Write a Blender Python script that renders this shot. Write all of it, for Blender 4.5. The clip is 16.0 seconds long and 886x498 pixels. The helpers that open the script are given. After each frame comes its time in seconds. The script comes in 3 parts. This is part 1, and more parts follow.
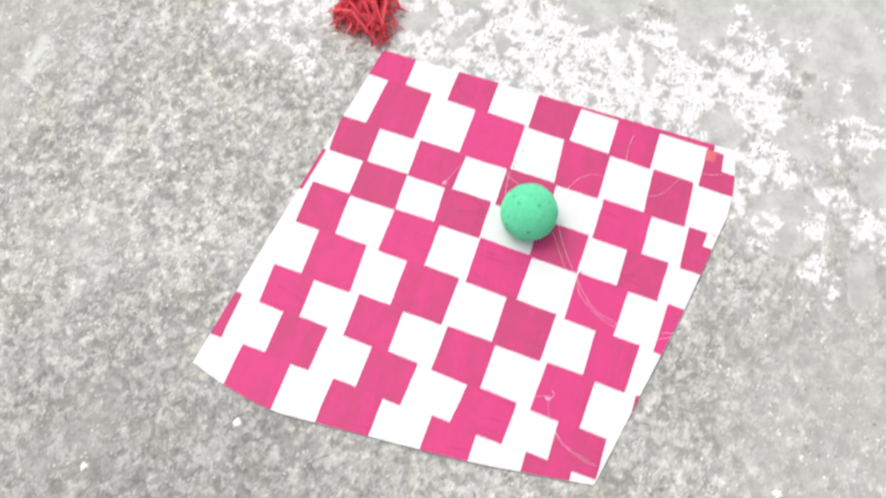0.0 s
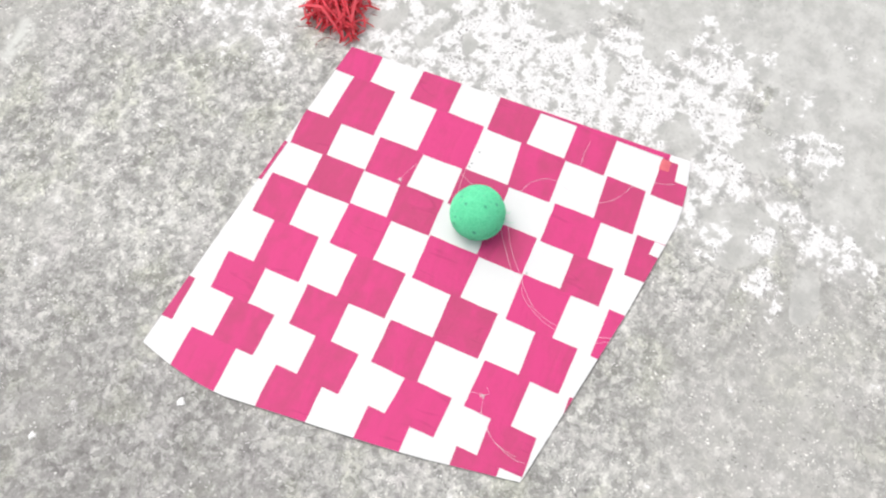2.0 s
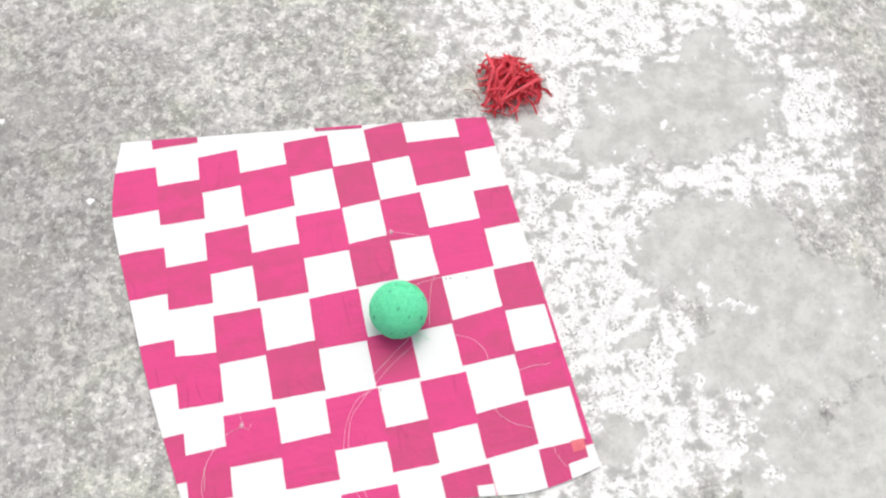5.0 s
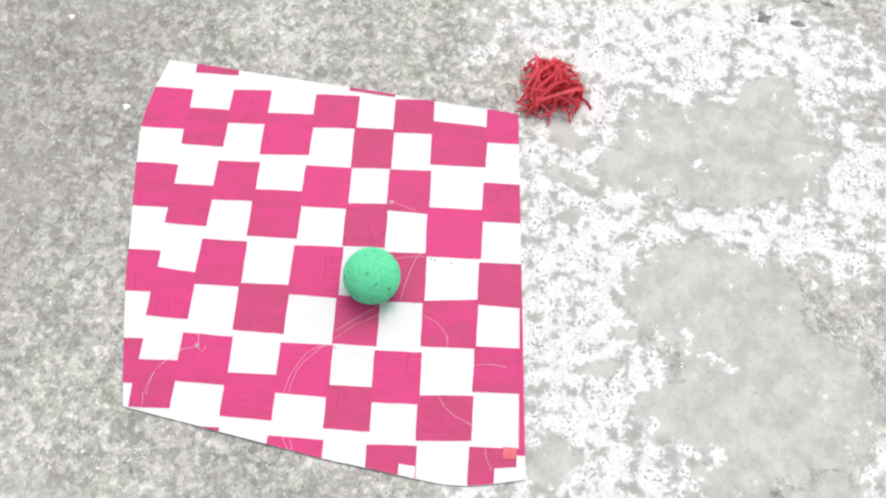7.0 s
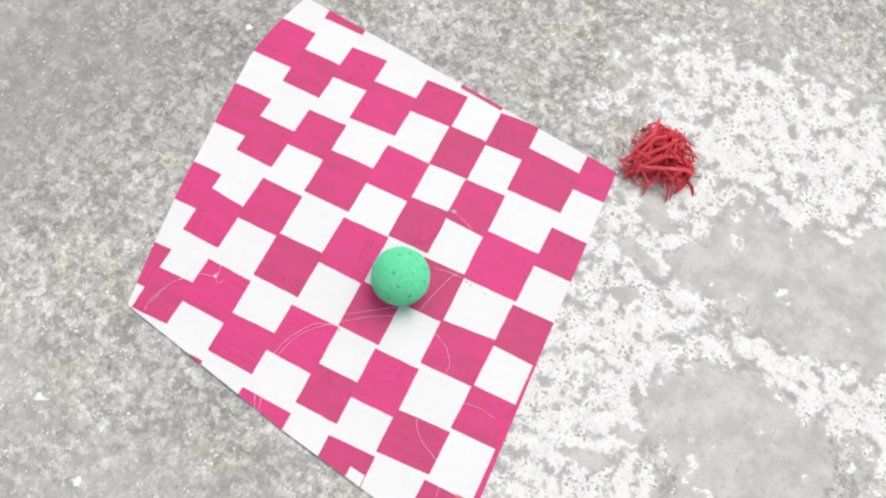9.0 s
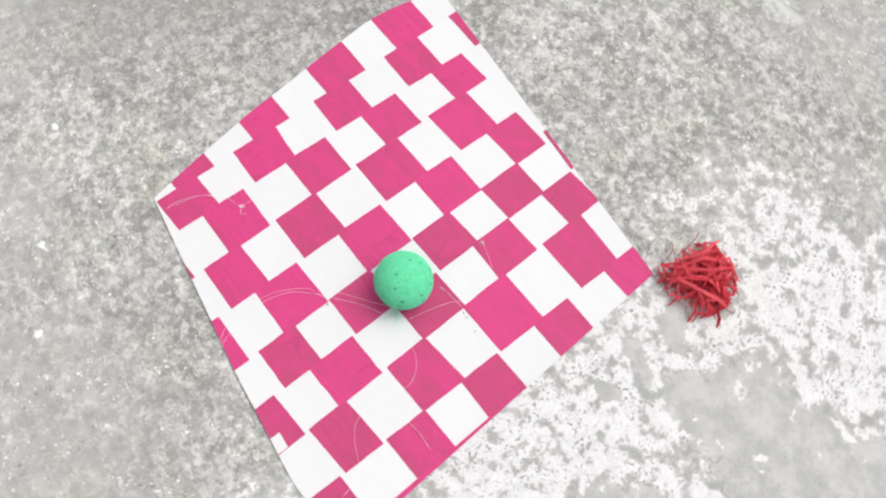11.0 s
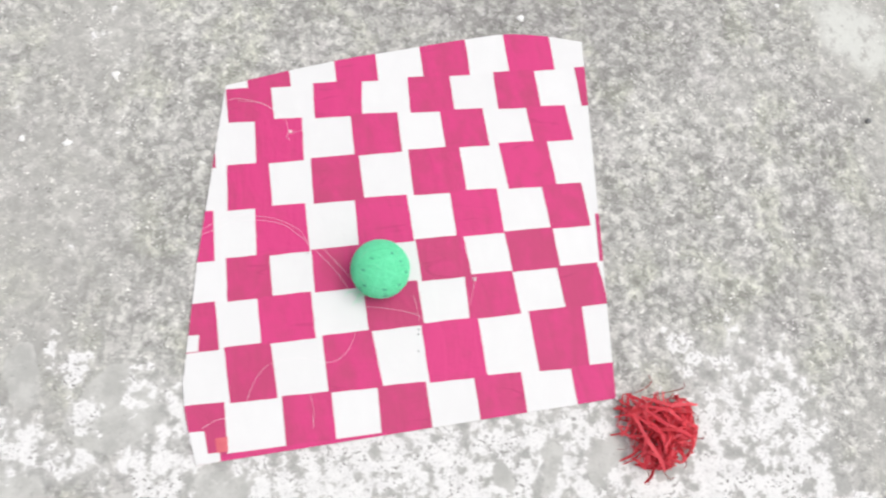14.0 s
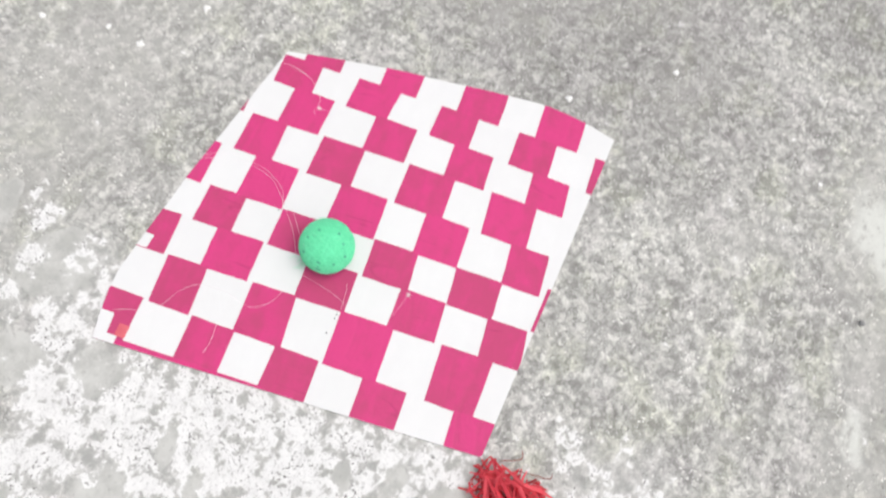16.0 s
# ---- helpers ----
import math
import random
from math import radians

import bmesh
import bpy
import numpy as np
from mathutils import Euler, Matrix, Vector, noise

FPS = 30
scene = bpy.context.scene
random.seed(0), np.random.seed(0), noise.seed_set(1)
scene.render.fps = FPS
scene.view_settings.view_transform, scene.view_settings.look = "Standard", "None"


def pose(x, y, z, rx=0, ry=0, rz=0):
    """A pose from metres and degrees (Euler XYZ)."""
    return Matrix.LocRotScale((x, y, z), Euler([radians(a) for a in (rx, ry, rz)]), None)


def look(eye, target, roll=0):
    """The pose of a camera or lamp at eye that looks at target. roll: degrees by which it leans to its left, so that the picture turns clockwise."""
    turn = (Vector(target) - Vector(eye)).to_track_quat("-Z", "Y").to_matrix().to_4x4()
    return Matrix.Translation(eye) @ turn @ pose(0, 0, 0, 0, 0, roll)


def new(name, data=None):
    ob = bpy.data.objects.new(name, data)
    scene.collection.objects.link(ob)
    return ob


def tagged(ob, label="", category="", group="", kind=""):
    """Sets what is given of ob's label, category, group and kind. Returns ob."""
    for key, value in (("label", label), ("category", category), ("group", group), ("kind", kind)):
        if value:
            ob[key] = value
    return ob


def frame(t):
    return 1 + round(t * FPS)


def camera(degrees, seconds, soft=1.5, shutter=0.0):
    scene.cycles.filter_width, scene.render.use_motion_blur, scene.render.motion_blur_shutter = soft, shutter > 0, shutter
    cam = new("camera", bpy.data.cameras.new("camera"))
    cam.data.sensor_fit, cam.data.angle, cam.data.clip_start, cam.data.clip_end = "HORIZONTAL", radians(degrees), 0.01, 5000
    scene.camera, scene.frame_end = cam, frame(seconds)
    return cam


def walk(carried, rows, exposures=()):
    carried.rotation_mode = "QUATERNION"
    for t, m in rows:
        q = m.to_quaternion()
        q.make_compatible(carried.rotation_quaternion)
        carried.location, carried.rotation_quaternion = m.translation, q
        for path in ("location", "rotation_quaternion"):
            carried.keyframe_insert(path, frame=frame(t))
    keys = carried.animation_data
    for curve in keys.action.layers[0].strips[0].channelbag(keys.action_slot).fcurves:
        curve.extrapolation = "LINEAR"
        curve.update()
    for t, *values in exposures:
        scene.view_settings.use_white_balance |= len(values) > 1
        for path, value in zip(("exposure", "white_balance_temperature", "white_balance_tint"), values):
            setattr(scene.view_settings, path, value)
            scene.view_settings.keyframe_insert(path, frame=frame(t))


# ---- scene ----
# ------------------------------------------------------------ camera
cam = camera(54.69, 16.0, soft=2.1, shutter=0.5)
ROWS = [
    (0, -0.4128, -0.1201, 1.0094, 22.382, -1.390, -64.484),
    (0.5, -0.3594, -0.1441, 1.0304, 23.698, -0.638, -62.464),
    (1, -0.3454, -0.1628, 1.0277, 24.040, 0.297, -58.686),
    (1.5, -0.3532, -0.2032, 1.0314, 22.564, -0.526, -58.914),
    (2, -0.3677, -0.2116, 1.0385, 21.647, -0.666, -61.109),
    (2.5, -0.3244, -0.2555, 1.0337, 21.988, 0.784, -54.083),
    (3, -0.2350, -0.3173, 1.0459, 22.456, 1.179, -44.197),
    (3.5, -0.1965, -0.3205, 1.0403, 21.598, 0.600, -44.127),
    (4, -0.1041, -0.2992, 1.0386, 20.375, -1.284, -26.934),
    (4.2, -0.0800, -0.3387, 1.0314, 21.876, -2.075, -20.786),
    (6.3, 0.1063, -0.4077, 1.0534, 23.178, -3.580, 4.491),
    (6.5, 0.1313, -0.4130, 1.0466, 23.215, -2.781, 7.155),
    (7, 0.1463, -0.4063, 1.0438, 22.130, -2.774, 8.496),
    (7.5, 0.1255, -0.3934, 1.0342, 20.414, -2.880, 9.354),
    (8, 0.1215, -0.3602, 1.0438, 20.868, -3.706, 10.710),
    (8.5, 0.1935, -0.3056, 1.0316, 19.708, -2.612, 24.045),
    (9, 0.2309, -0.3159, 1.0251, 20.065, -2.447, 31.806),
    (9.2, 0.2429, -0.3156, 1.0299, 19.735, -1.850, 32.173),
    (11.3, 0.3048, -0.2258, 1.0312, 19.245, -5.375, 59.857),
    (11.5, 0.3341, -0.2139, 1.0236, 19.219, -5.044, 61.560),
    (12, 0.3325, -0.2246, 1.0210, 19.836, -5.497, 67.492),
    (12.5, 0.3310, -0.1644, 1.0312, 20.064, -5.679, 83.591),
    (13, 0.3475, -0.1174, 1.0182, 18.633, -4.768, 89.748),
    (13.5, 0.3499, -0.0952, 1.0305, 18.727, -5.002, 88.361),
    (14, 0.3612, -0.0628, 1.0293, 18.736, -4.848, 88.034),
    (14.5, 0.3459, 0.0627, 1.0133, 18.075, -2.468, 105.357),
    (15, 0.3583, 0.1346, 1.0042, 20.243, -1.264, 111.130),
    (15.5, 0.4093, 0.1779, 1.0080, 20.944, -3.776, 112.314),
    (16, 0.4347, 0.1962, 1.0486, 23.855, -4.720, 113.759),
]
walk(cam, [(t, pose(x, y, z, rx, ry, rz)) for t, x, y, z, rx, ry, rz in ROWS], [(0.0, -0.30), (4.0, -0.30), (7.0, -0.33), (9.0, -0.42), (12.0, -0.42), (16.0, -0.40)])

# ------------------------------------------------------------ light: a bright, thinly clouded sky
SUN_HEIGHT, SUN_TURN = 68.0, 10.0
world = bpy.data.worlds.new("sky")
scene.world = world
world.use_nodes = True
wn, wl = world.node_tree.nodes, world.node_tree.links
sky = wn.new("ShaderNodeTexSky")
sky.sky_type, sky.sun_disc = "NISHITA", False
sky.sun_elevation, sky.sun_rotation = radians(SUN_HEIGHT), radians(SUN_TURN)
sky.air_density, sky.dust_density, sky.ozone_density = 1.0, 6.0, 1.0
grey = wn.new("ShaderNodeHueSaturation")
grey.inputs["Saturation"].default_value = 0.25
wl.new(sky.outputs[0], grey.inputs["Color"])
wl.new(grey.outputs[0], wn["Background"].inputs[0])
wn["Background"].inputs[1].default_value = 0.228
sun_data = bpy.data.lights.new("sun", "SUN")
sun_data.energy, sun_data.angle, sun_data.color = 0.2, radians(50), (1.0, 0.97, 0.93)
sun = new("sun", sun_data)
a, b = radians(SUN_TURN), radians(SUN_HEIGHT)
sun.matrix_world = look((5 * math.sin(a) * math.cos(b), 5 * math.cos(a) * math.cos(b), 5 * math.sin(b)), (0, 0, 0))


# ------------------------------------------------------------ materials
class Mat:
    """A node material with short ways to add nodes."""

    def __init__(self, name):
        self.m = bpy.data.materials.new(name)
        self.m.use_nodes = True
        self.t = self.m.node_tree
        self.bsdf = self.t.nodes["Principled BSDF"]

    def put(self, socket, value):
        if isinstance(value, bpy.types.NodeSocket):
            self.t.links.new(value, socket)
        elif isinstance(value, (tuple, list)) and len(value) == 3 and socket.type == "RGBA":
            socket.default_value = (*value, 1)
        else:
            socket.default_value = value

    def set(self, **given):
        for key, value in given.items():
            self.put(self.bsdf.inputs[key.replace("_", " ")], value)

    def coords(self):
        return self.t.nodes.new("ShaderNodeTexCoord").outputs["Object"]

    def noise(self, vec, scale, detail=4.0, rough=0.55, out="Fac", distort=0.0):
        n = self.t.nodes.new("ShaderNodeTexNoise")
        self.put(n.inputs["Vector"], vec)
        n.inputs["Scale"].default_value, n.inputs["Detail"].default_value = scale, detail
        n.inputs["Roughness"].default_value, n.inputs["Distortion"].default_value = rough, distort
        return n.outputs[out]

    def voronoi(self, vec, scale, out="Color", feature="F1"):
        n = self.t.nodes.new("ShaderNodeTexVoronoi")
        n.feature = feature
        self.put(n.inputs["Vector"], vec)
        n.inputs["Scale"].default_value = scale
        return n.outputs[out]

    def math(self, op, a, b=0.0, c=0.0):
        n = self.t.nodes.new("ShaderNodeMath")
        n.operation = op
        for k, v in enumerate((a, b, c)):
            self.put(n.inputs[k], v)
        return n.outputs[0]

    def vec(self, op, a, b):
        n = self.t.nodes.new("ShaderNodeVectorMath")
        n.operation = op
        self.put(n.inputs[0], a)
        self.put(n.inputs[1], b)
        return n.outputs["Value" if op in ("LENGTH", "DISTANCE") else "Vector"]

    def ramp(self, value, low, high, a=0.0, b=1.0):
        n = self.t.nodes.new("ShaderNodeMapRange")
        n.interpolation_type = "SMOOTHSTEP"
        for k, v in zip(("Value", "From Min", "From Max", "To Min", "To Max"), (value, low, high, a, b)):
            self.put(n.inputs[k], v)
        return n.outputs[0]

    def mix(self, fac, a, b, how="MIX"):
        n = self.t.nodes.new("ShaderNodeMix")
        n.data_type, n.blend_type = "RGBA", how
        self.put(n.inputs[0], fac)
        self.put(n.inputs[6], a)
        self.put(n.inputs[7], b)
        return n.outputs[2]

    def bump(self, height, strength, distance):
        n = self.t.nodes.new("ShaderNodeBump")
        n.inputs["Strength"].default_value, n.inputs["Distance"].default_value = strength, distance
        self.put(n.inputs["Height"], height)
        self.put(self.bsdf.inputs["Normal"], n.outputs[0])

    def layer(self, name):
        """A mask that the mesh carries, point by point."""
        n = self.t.nodes.new("ShaderNodeAttribute")
        n.attribute_name = name
        return n.outputs["Fac"]


# the concrete's plan, as ovals (x, y, half-width, half-depth, turn): where limewash remains, where cement was skimmed
# over it, dabs of lime on the skim, dull worn film, darker patches
LIMED = [(0.31, 0.05, 0.11, 0.36, 0), (0.45, 0.41, 0.30, 0.13, 0), (0.53, 0.115, 0.19, 0.045, 8), (0.67, 0.20, 0.09, 0.14, 0), (0.43, -0.235, 0.085, 0.055, -40),
         (0.36, -0.15, 0.09, 0.10, 0), (0.56, -0.39, 0.07, 0.06, 0), (0.445, -0.36, 0.045, 0.03, -70), (0.36, -0.40, 0.035, 0.05, 0), (0.26, -0.44, 0.035, 0.09, -20),
         (0.26, -0.28, 0.10, 0.05, 15), (0.358, -0.261, 0.05, 0.03, 0), (0.66, -0.12, 0.06, 0.05, 0), (0.716, -0.197, 0.05, 0.05, 0)]
SKIMMED = [(0.50, 0.235, 0.15, 0.085, 10), (0.565, 0.335, 0.04, 0.04, 0), (0.37, 0.185, 0.05, 0.03, 10), (0.50, 0.015, 0.115, 0.072, 8), (0.58, -0.10, 0.12, 0.10, -15),
           (0.50, -0.14, 0.09, 0.04, 0), (0.52, -0.30, 0.07, 0.12, 0), (0.381, -0.057, 0.020, 0.015, 0), (0.41, -0.345, 0.04, 0.03, 0), (0.33, -0.325, 0.035, 0.04, 0),
           (0.31, -0.235, 0.035, 0.03, 0), (0.278, 0.226, 0.03, 0.022, 0), (0.29, 0.155, 0.03, 0.018, 0), (0.303, 0.097, 0.020, 0.014, 0), (0.211, -0.35, 0.05, 0.045, 0),
           (0.17, -0.46, 0.04, 0.022, 20), (0.44, -0.47, 0.18, 0.09, 10), (0.66, -0.36, 0.10, 0.16, 0), (0.351, -0.102, 0.022, 0.016, 0)]
DABS = [(0.49, -0.062, 0.055, 0.013, -45), (0.485, -0.188, 0.03, 0.02, 0), (0.47, 0.204, 0.022, 0.014, 30), (0.507, 0.306, 0.035, 0.010, -20), (0.40, 0.235, 0.022, 0.018, 0),
        (0.332, -0.282, 0.035, 0.018, -30), (0.369, -0.415, 0.026, 0.05, 10), (0.255, -0.47, 0.020, 0.08, -15), (0.275, -0.323, 0.03, 0.014, 30), (0.215, -0.372, 0.03, 0.016, 15),
        (0.185, -0.322, 0.035, 0.018, 0), (0.145, -0.415, 0.035, 0.016, 40), (0.165, 0.335, 0.05, 0.025, 15), (0.36, -0.235, 0.04, 0.016, 20), (0.435, -0.236, 0.075, 0.038, -45), (0.37, -0.175, 0.04, 0.03, 0)]
WORN = [(-0.02, -0.48, 0.18, 0.12, 0), (0.13, -0.47, 0.12, 0.08, 0), (0.03, 0.72, 0.14, 0.09, 0), (-0.33, 0.66, 0.14, 0.09, 0), (-0.30, -0.42, 0.10, 0.08, 0),
        (-0.45, 0.02, 0.07, 0.06, 0), (-0.60, -0.10, 0.15, 0.3, 0), (-0.13, 0.68, 0.09, 0.05, 0)]
SMEARED = [(-0.012, 0.672, 0.040, 0.018, 20), (-0.306, -0.586, 0.022, 0.018, 0), (-0.315, 0.645, 0.075, 0.040, 30)]
DARKENED = [(-0.46, 0.17, 0.21, 0.25, 0), (-0.50, -0.02, 0.12, 0.22, 0), (-0.70, 0.54, 0.12, 0.10, 0)]


def concrete():
    """Worn yard concrete: lumpy sand and grit, dull worn film, skimmed smooth patches, remains of limewash."""
    m = Mat("worn_concrete")
    p = m.vec("MULTIPLY", m.coords(), (1, 1, 0))
    half = (0.5, 0.5, 0.5)
    limed, skim, dabs, worn, darkened, smear = (m.layer(name) for name in ("limed", "skimmed", "dabbed", "worn", "darkened", "smeared"))
    worn = m.math("MAXIMUM", worn, m.ramp(m.noise(p, 5.5, 5, 0.62), 0.53, 0.64, 0.0, 0.75))
    # lumps of grit of two sizes, crooked in outline
    crook = m.vec("SUBTRACT", m.noise(p, 85, 4, 0.65, "Color"), half)
    r = m.vec("ADD", p, m.vec("MULTIPLY", crook, (0.014, 0.014, 0)))
    lump, grain = m.t.nodes.new("ShaderNodeSeparateColor"), m.t.nodes.new("ShaderNodeSeparateColor")
    m.put(lump.inputs[0], m.voronoi(r, 125))
    m.put(grain.inputs[0], m.voronoi(r, 290))
    rim = m.voronoi(r, 125, "Distance", "DISTANCE_TO_EDGE")
    tone = m.noise(p, 8, 6, 0.65)
    blot = m.noise(p, 46, 7, 0.68)
    sand = m.noise(p, 118, 5, 0.66)
    fine = m.noise(p, 210, 4, 0.65)
    group = m.noise(p, 21, 4, 0.6)
    base = m.mix(m.ramp(tone, 0.36, 0.64), (0.316, 0.310, 0.293), (0.462, 0.456, 0.432))
    base = m.mix(m.ramp(blot, 0.50, 0.58, 0.0, 0.62), base, (0.58, 0.578, 0.540))
    base = m.mix(m.ramp(blot, 0.46, 0.38, 0.0, 0.48), base, (0.247, 0.245, 0.231))
    base = m.mix(m.ramp(sand, 0.54, 0.62, 0.0, 0.42), base, (0.60, 0.59, 0.555))
    base = m.mix(m.ramp(sand, 0.46, 0.38, 0.0, 0.36), base, (0.19, 0.183, 0.172))
    base = m.mix(1.0, base, m.ramp(lump.outputs[1], 0.0, 1.0, 0.80, 1.22), "MULTIPLY")
    base = m.mix(1.0, base, m.ramp(grain.outputs[1], 0.0, 1.0, 0.90, 1.12), "MULTIPLY")
    # shade of crevices between some lumps, put into the colour; a yellow-green tinge here, a violet one there
    crack = m.math("MULTIPLY", m.ramp(rim, 0.09, 0.02), m.ramp(m.noise(p, 33, 4, 0.6), 0.48, 0.60, 0.0, 0.60))
    crack = m.math("MULTIPLY", crack, m.ramp(sand, 0.56, 0.44, 0.1, 1.0))
    base = m.mix(crack, base, (0.16, 0.155, 0.147))
    tint = m.noise(m.vec("ADD", p, (4.0, 2.0, 0)), 11, 5, 0.65)
    base = m.mix(m.ramp(tint, 0.50, 0.64, 0.0, 0.5), base, m.vec("MULTIPLY", base, (1.0, 1.035, 0.90)))
    base = m.mix(m.ramp(tint, 0.47, 0.34, 0.0, 0.8), base, m.vec("MULTIPLY", base, (1.005, 0.985, 1.01)))
    film = m.mix(m.ramp(m.noise(p, 34, 6, 0.62), 0.32, 0.68), (0.350, 0.344, 0.322), (0.490, 0.483, 0.455))
    base = m.mix(m.math("MULTIPLY", worn, m.ramp(blot, 0.40, 0.60, 0.85, 0.45)), base, film)
    # pale stones, bright grains with their glint put into the colour, dark pits, in clusters
    for scale, pick, cover, colour, size in ((105, 0.87, 0.75, (0.62, 0.61, 0.565), 0.36), (165, 0.93, 0.85, (0.84, 0.83, 0.78), 0.30), (250, 0.90, 0.9, (0.86, 0.85, 0.81), 0.44), (370, 0.88, 0.8, (0.84, 0.83, 0.80), 0.44),
                                             (230, 0.91, 0.6, (0.10, 0.096, 0.092), 0.40)):
        dot = m.t.nodes.new("ShaderNodeTexVoronoi")
        m.put(dot.inputs["Vector"], r)
        dot.inputs["Scale"].default_value = scale
        sep = m.t.nodes.new("ShaderNodeSeparateColor")
        m.put(sep.inputs[0], dot.outputs["Color"])
        mask = m.math("MULTIPLY", m.ramp(dot.outputs["Distance"], size, size * 0.6), m.ramp(sep.outputs[0], pick, pick + 0.04, 0.0, cover))
        base = m.mix(m.math("MULTIPLY", mask, m.ramp(group, 0.40, 0.58)), base, colour)
    # limewash: rounded broken clumps, a thin wash round them, pitted in clusters
    flake = m.math("ADD", m.noise(r, 46, 4, 0.58), m.math("MULTIPLY", m.math("SUBTRACT", lump.outputs[0], 0.5), 0.13))
    broad = m.math("MULTIPLY", m.math("SUBTRACT", m.noise(p, 16, 4, 0.6), 0.5), 0.40)
    much = m.math("MAXIMUM", m.math("MULTIPLY", limed, m.math("SUBTRACT", 1.0, m.math("MULTIPLY", skim, 0.85))), m.math("MULTIPLY", dabs, 0.85))
    level = m.math("ADD", m.math("ADD", flake, broad), m.math("MULTIPLY_ADD", much, 0.30, -0.20))
    lime = m.ramp(level, 0.522, 0.556)
    wash = m.ramp(level, 0.43, 0.55, 0.0, 0.42)
    smooth = m.math("MULTIPLY", m.ramp(m.math("ADD", skim, m.math("MULTIPLY", m.math("SUBTRACT", blot, 0.5), 1.1)), 0.32, 0.52), 0.96)
    bare = m.mix(m.ramp(blot, 0.38, 0.60), (0.39, 0.387, 0.372), (0.58, 0.575, 0.555))
    under = m.mix(m.ramp(limed, 0.1, 0.8, 0.0, 0.75), base, bare)
    skimmed = m.mix(m.ramp(m.noise(p, 27, 7, 0.64), 0.36, 0.64), (0.424, 0.424, 0.402), (0.568, 0.567, 0.541))
    skimmed = m.mix(m.ramp(sand, 0.42, 0.34, 0.0, 0.35), skimmed, (0.27, 0.265, 0.255))
    under = m.mix(m.math("MULTIPLY", smooth, 0.92), under, skimmed)
    under = m.mix(wash, under, (0.68, 0.675, 0.655))
    base = m.mix(m.math("MULTIPLY", lime, 0.96), under, m.mix(m.ramp(blot, 0.4, 0.6), (0.70, 0.695, 0.685), (0.78, 0.775, 0.765)))
    pit = m.math("MULTIPLY", m.ramp(fine, 0.455, 0.39), m.math("MULTIPLY", m.ramp(level, 0.47, 0.54), m.ramp(group, 0.46, 0.58, 0.25, 1.0)))
    base = m.mix(m.math("MULTIPLY", pit, 0.9), base, (0.20, 0.192, 0.18))
    # the same crevice shade, painted more faintly over the lime
    base = m.mix(m.math("MULTIPLY", crack, m.math("MULTIPLY", lime, 0.4)), base, (0.27, 0.262, 0.25))
    # a pale smear of old paint far out in the yard
    base = m.mix(m.math("MULTIPLY", smear, m.ramp(blot, 0.35, 0.5, 0.0, 0.8)), base, (0.66, 0.67, 0.63))
    # darker patches, multiplied down to about three quarters
    base = m.mix(m.math("MULTIPLY", darkened, m.ramp(tone, 0.3, 0.6, 0.5, 1.0)), base, m.vec("MULTIPLY", base, (0.75, 0.74, 0.75)))
    m.set(Base_Color=base, Roughness=m.ramp(blot, 0.3, 0.7, 0.78, 0.95))
    height = m.math("ADD", m.math("MULTIPLY", blot, 0.7), m.math("ADD", m.math("MULTIPLY", fine, 0.35), m.math("MULTIPLY", lime, 0.4)))
    height = m.math("ADD", height, m.math("SUBTRACT", m.math("MULTIPLY", lump.outputs[1], 0.25), m.math("ADD", crack, pit)))
    m.bump(height, 0.45, 0.0012)
    return m.m


def tissue(name, low, high, seed, creases):
    """Thin kite paper with faint creases and a little light passing through."""
    m = Mat(name)
    p = m.vec("ADD", m.coords(), (seed, seed, 0))
    crease = m.noise(p, 26, 6, 0.62, distort=1.6)
    fold = m.noise(m.vec("MULTIPLY", p, (1.0, 3.2, 1.0)), 14, 3, 0.5, distort=0.8)
    rand = m.t.nodes.new("ShaderNodeObjectInfo").outputs["Random"]
    blotch = m.noise(p, 44, 5, 0.62)
    shift = m.math("ADD", m.math("MULTIPLY", fold, 0.40), m.math("MULTIPLY", rand, 0.22))
    base = m.mix(m.ramp(m.math("ADD", shift, m.math("MULTIPLY", blotch, 0.38)), 0.36, 0.64), low, high)
    slant = m.t.nodes.new("ShaderNodeMapping")
    slant.inputs["Rotation"].default_value = (0, 0, radians(35))
    slant.inputs["Scale"].default_value = (1.0, 0.14, 1.0)
    m.put(slant.inputs["Vector"], m.vec("ADD", p, m.vec("MULTIPLY", m.noise(p, 7, 2, 0.5, "Color"), (0.012, 0.012, 0))))
    ridge = m.noise(slant.outputs[0], 46, 1, 0.4)
    line = m.ramp(m.math("ABSOLUTE", m.math("SUBTRACT", ridge, 0.5)), 0.0, 0.022, 1.0, 0.0)
    line = m.math("MULTIPLY", line, m.ramp(m.noise(p, 15, 3, 0.5), 0.50, 0.62))
    # crease shade painted in: the colour darkens along the fold lines
    base = m.mix(m.math("MULTIPLY", line, 0.26 * creases), base, m.vec("MULTIPLY", base, (0.55, 0.55, 0.55)))
    m.set(Base_Color=base, Roughness=0.6)
    m.bsdf.inputs["Specular IOR Level"].default_value = 0.25
    m.bump(m.math("ADD", m.math("SUBTRACT", crease, m.math("MULTIPLY", line, 0.35 * creases)), m.math("MULTIPLY", fold, 1.5)), 0.15 + 0.45 * creases, 0.002)
    return m.m


def plain(name, low, high, rough=0.6, scale=60, relief=0.3, depth=0.0005):
    m = Mat(name)
    n = m.noise(m.coords(), scale, 5, 0.6)
    m.set(Base_Color=m.mix(m.ramp(n, 0.35, 0.65), low, high), Roughness=rough)
    m.bump(n, relief, depth)
    return m.m


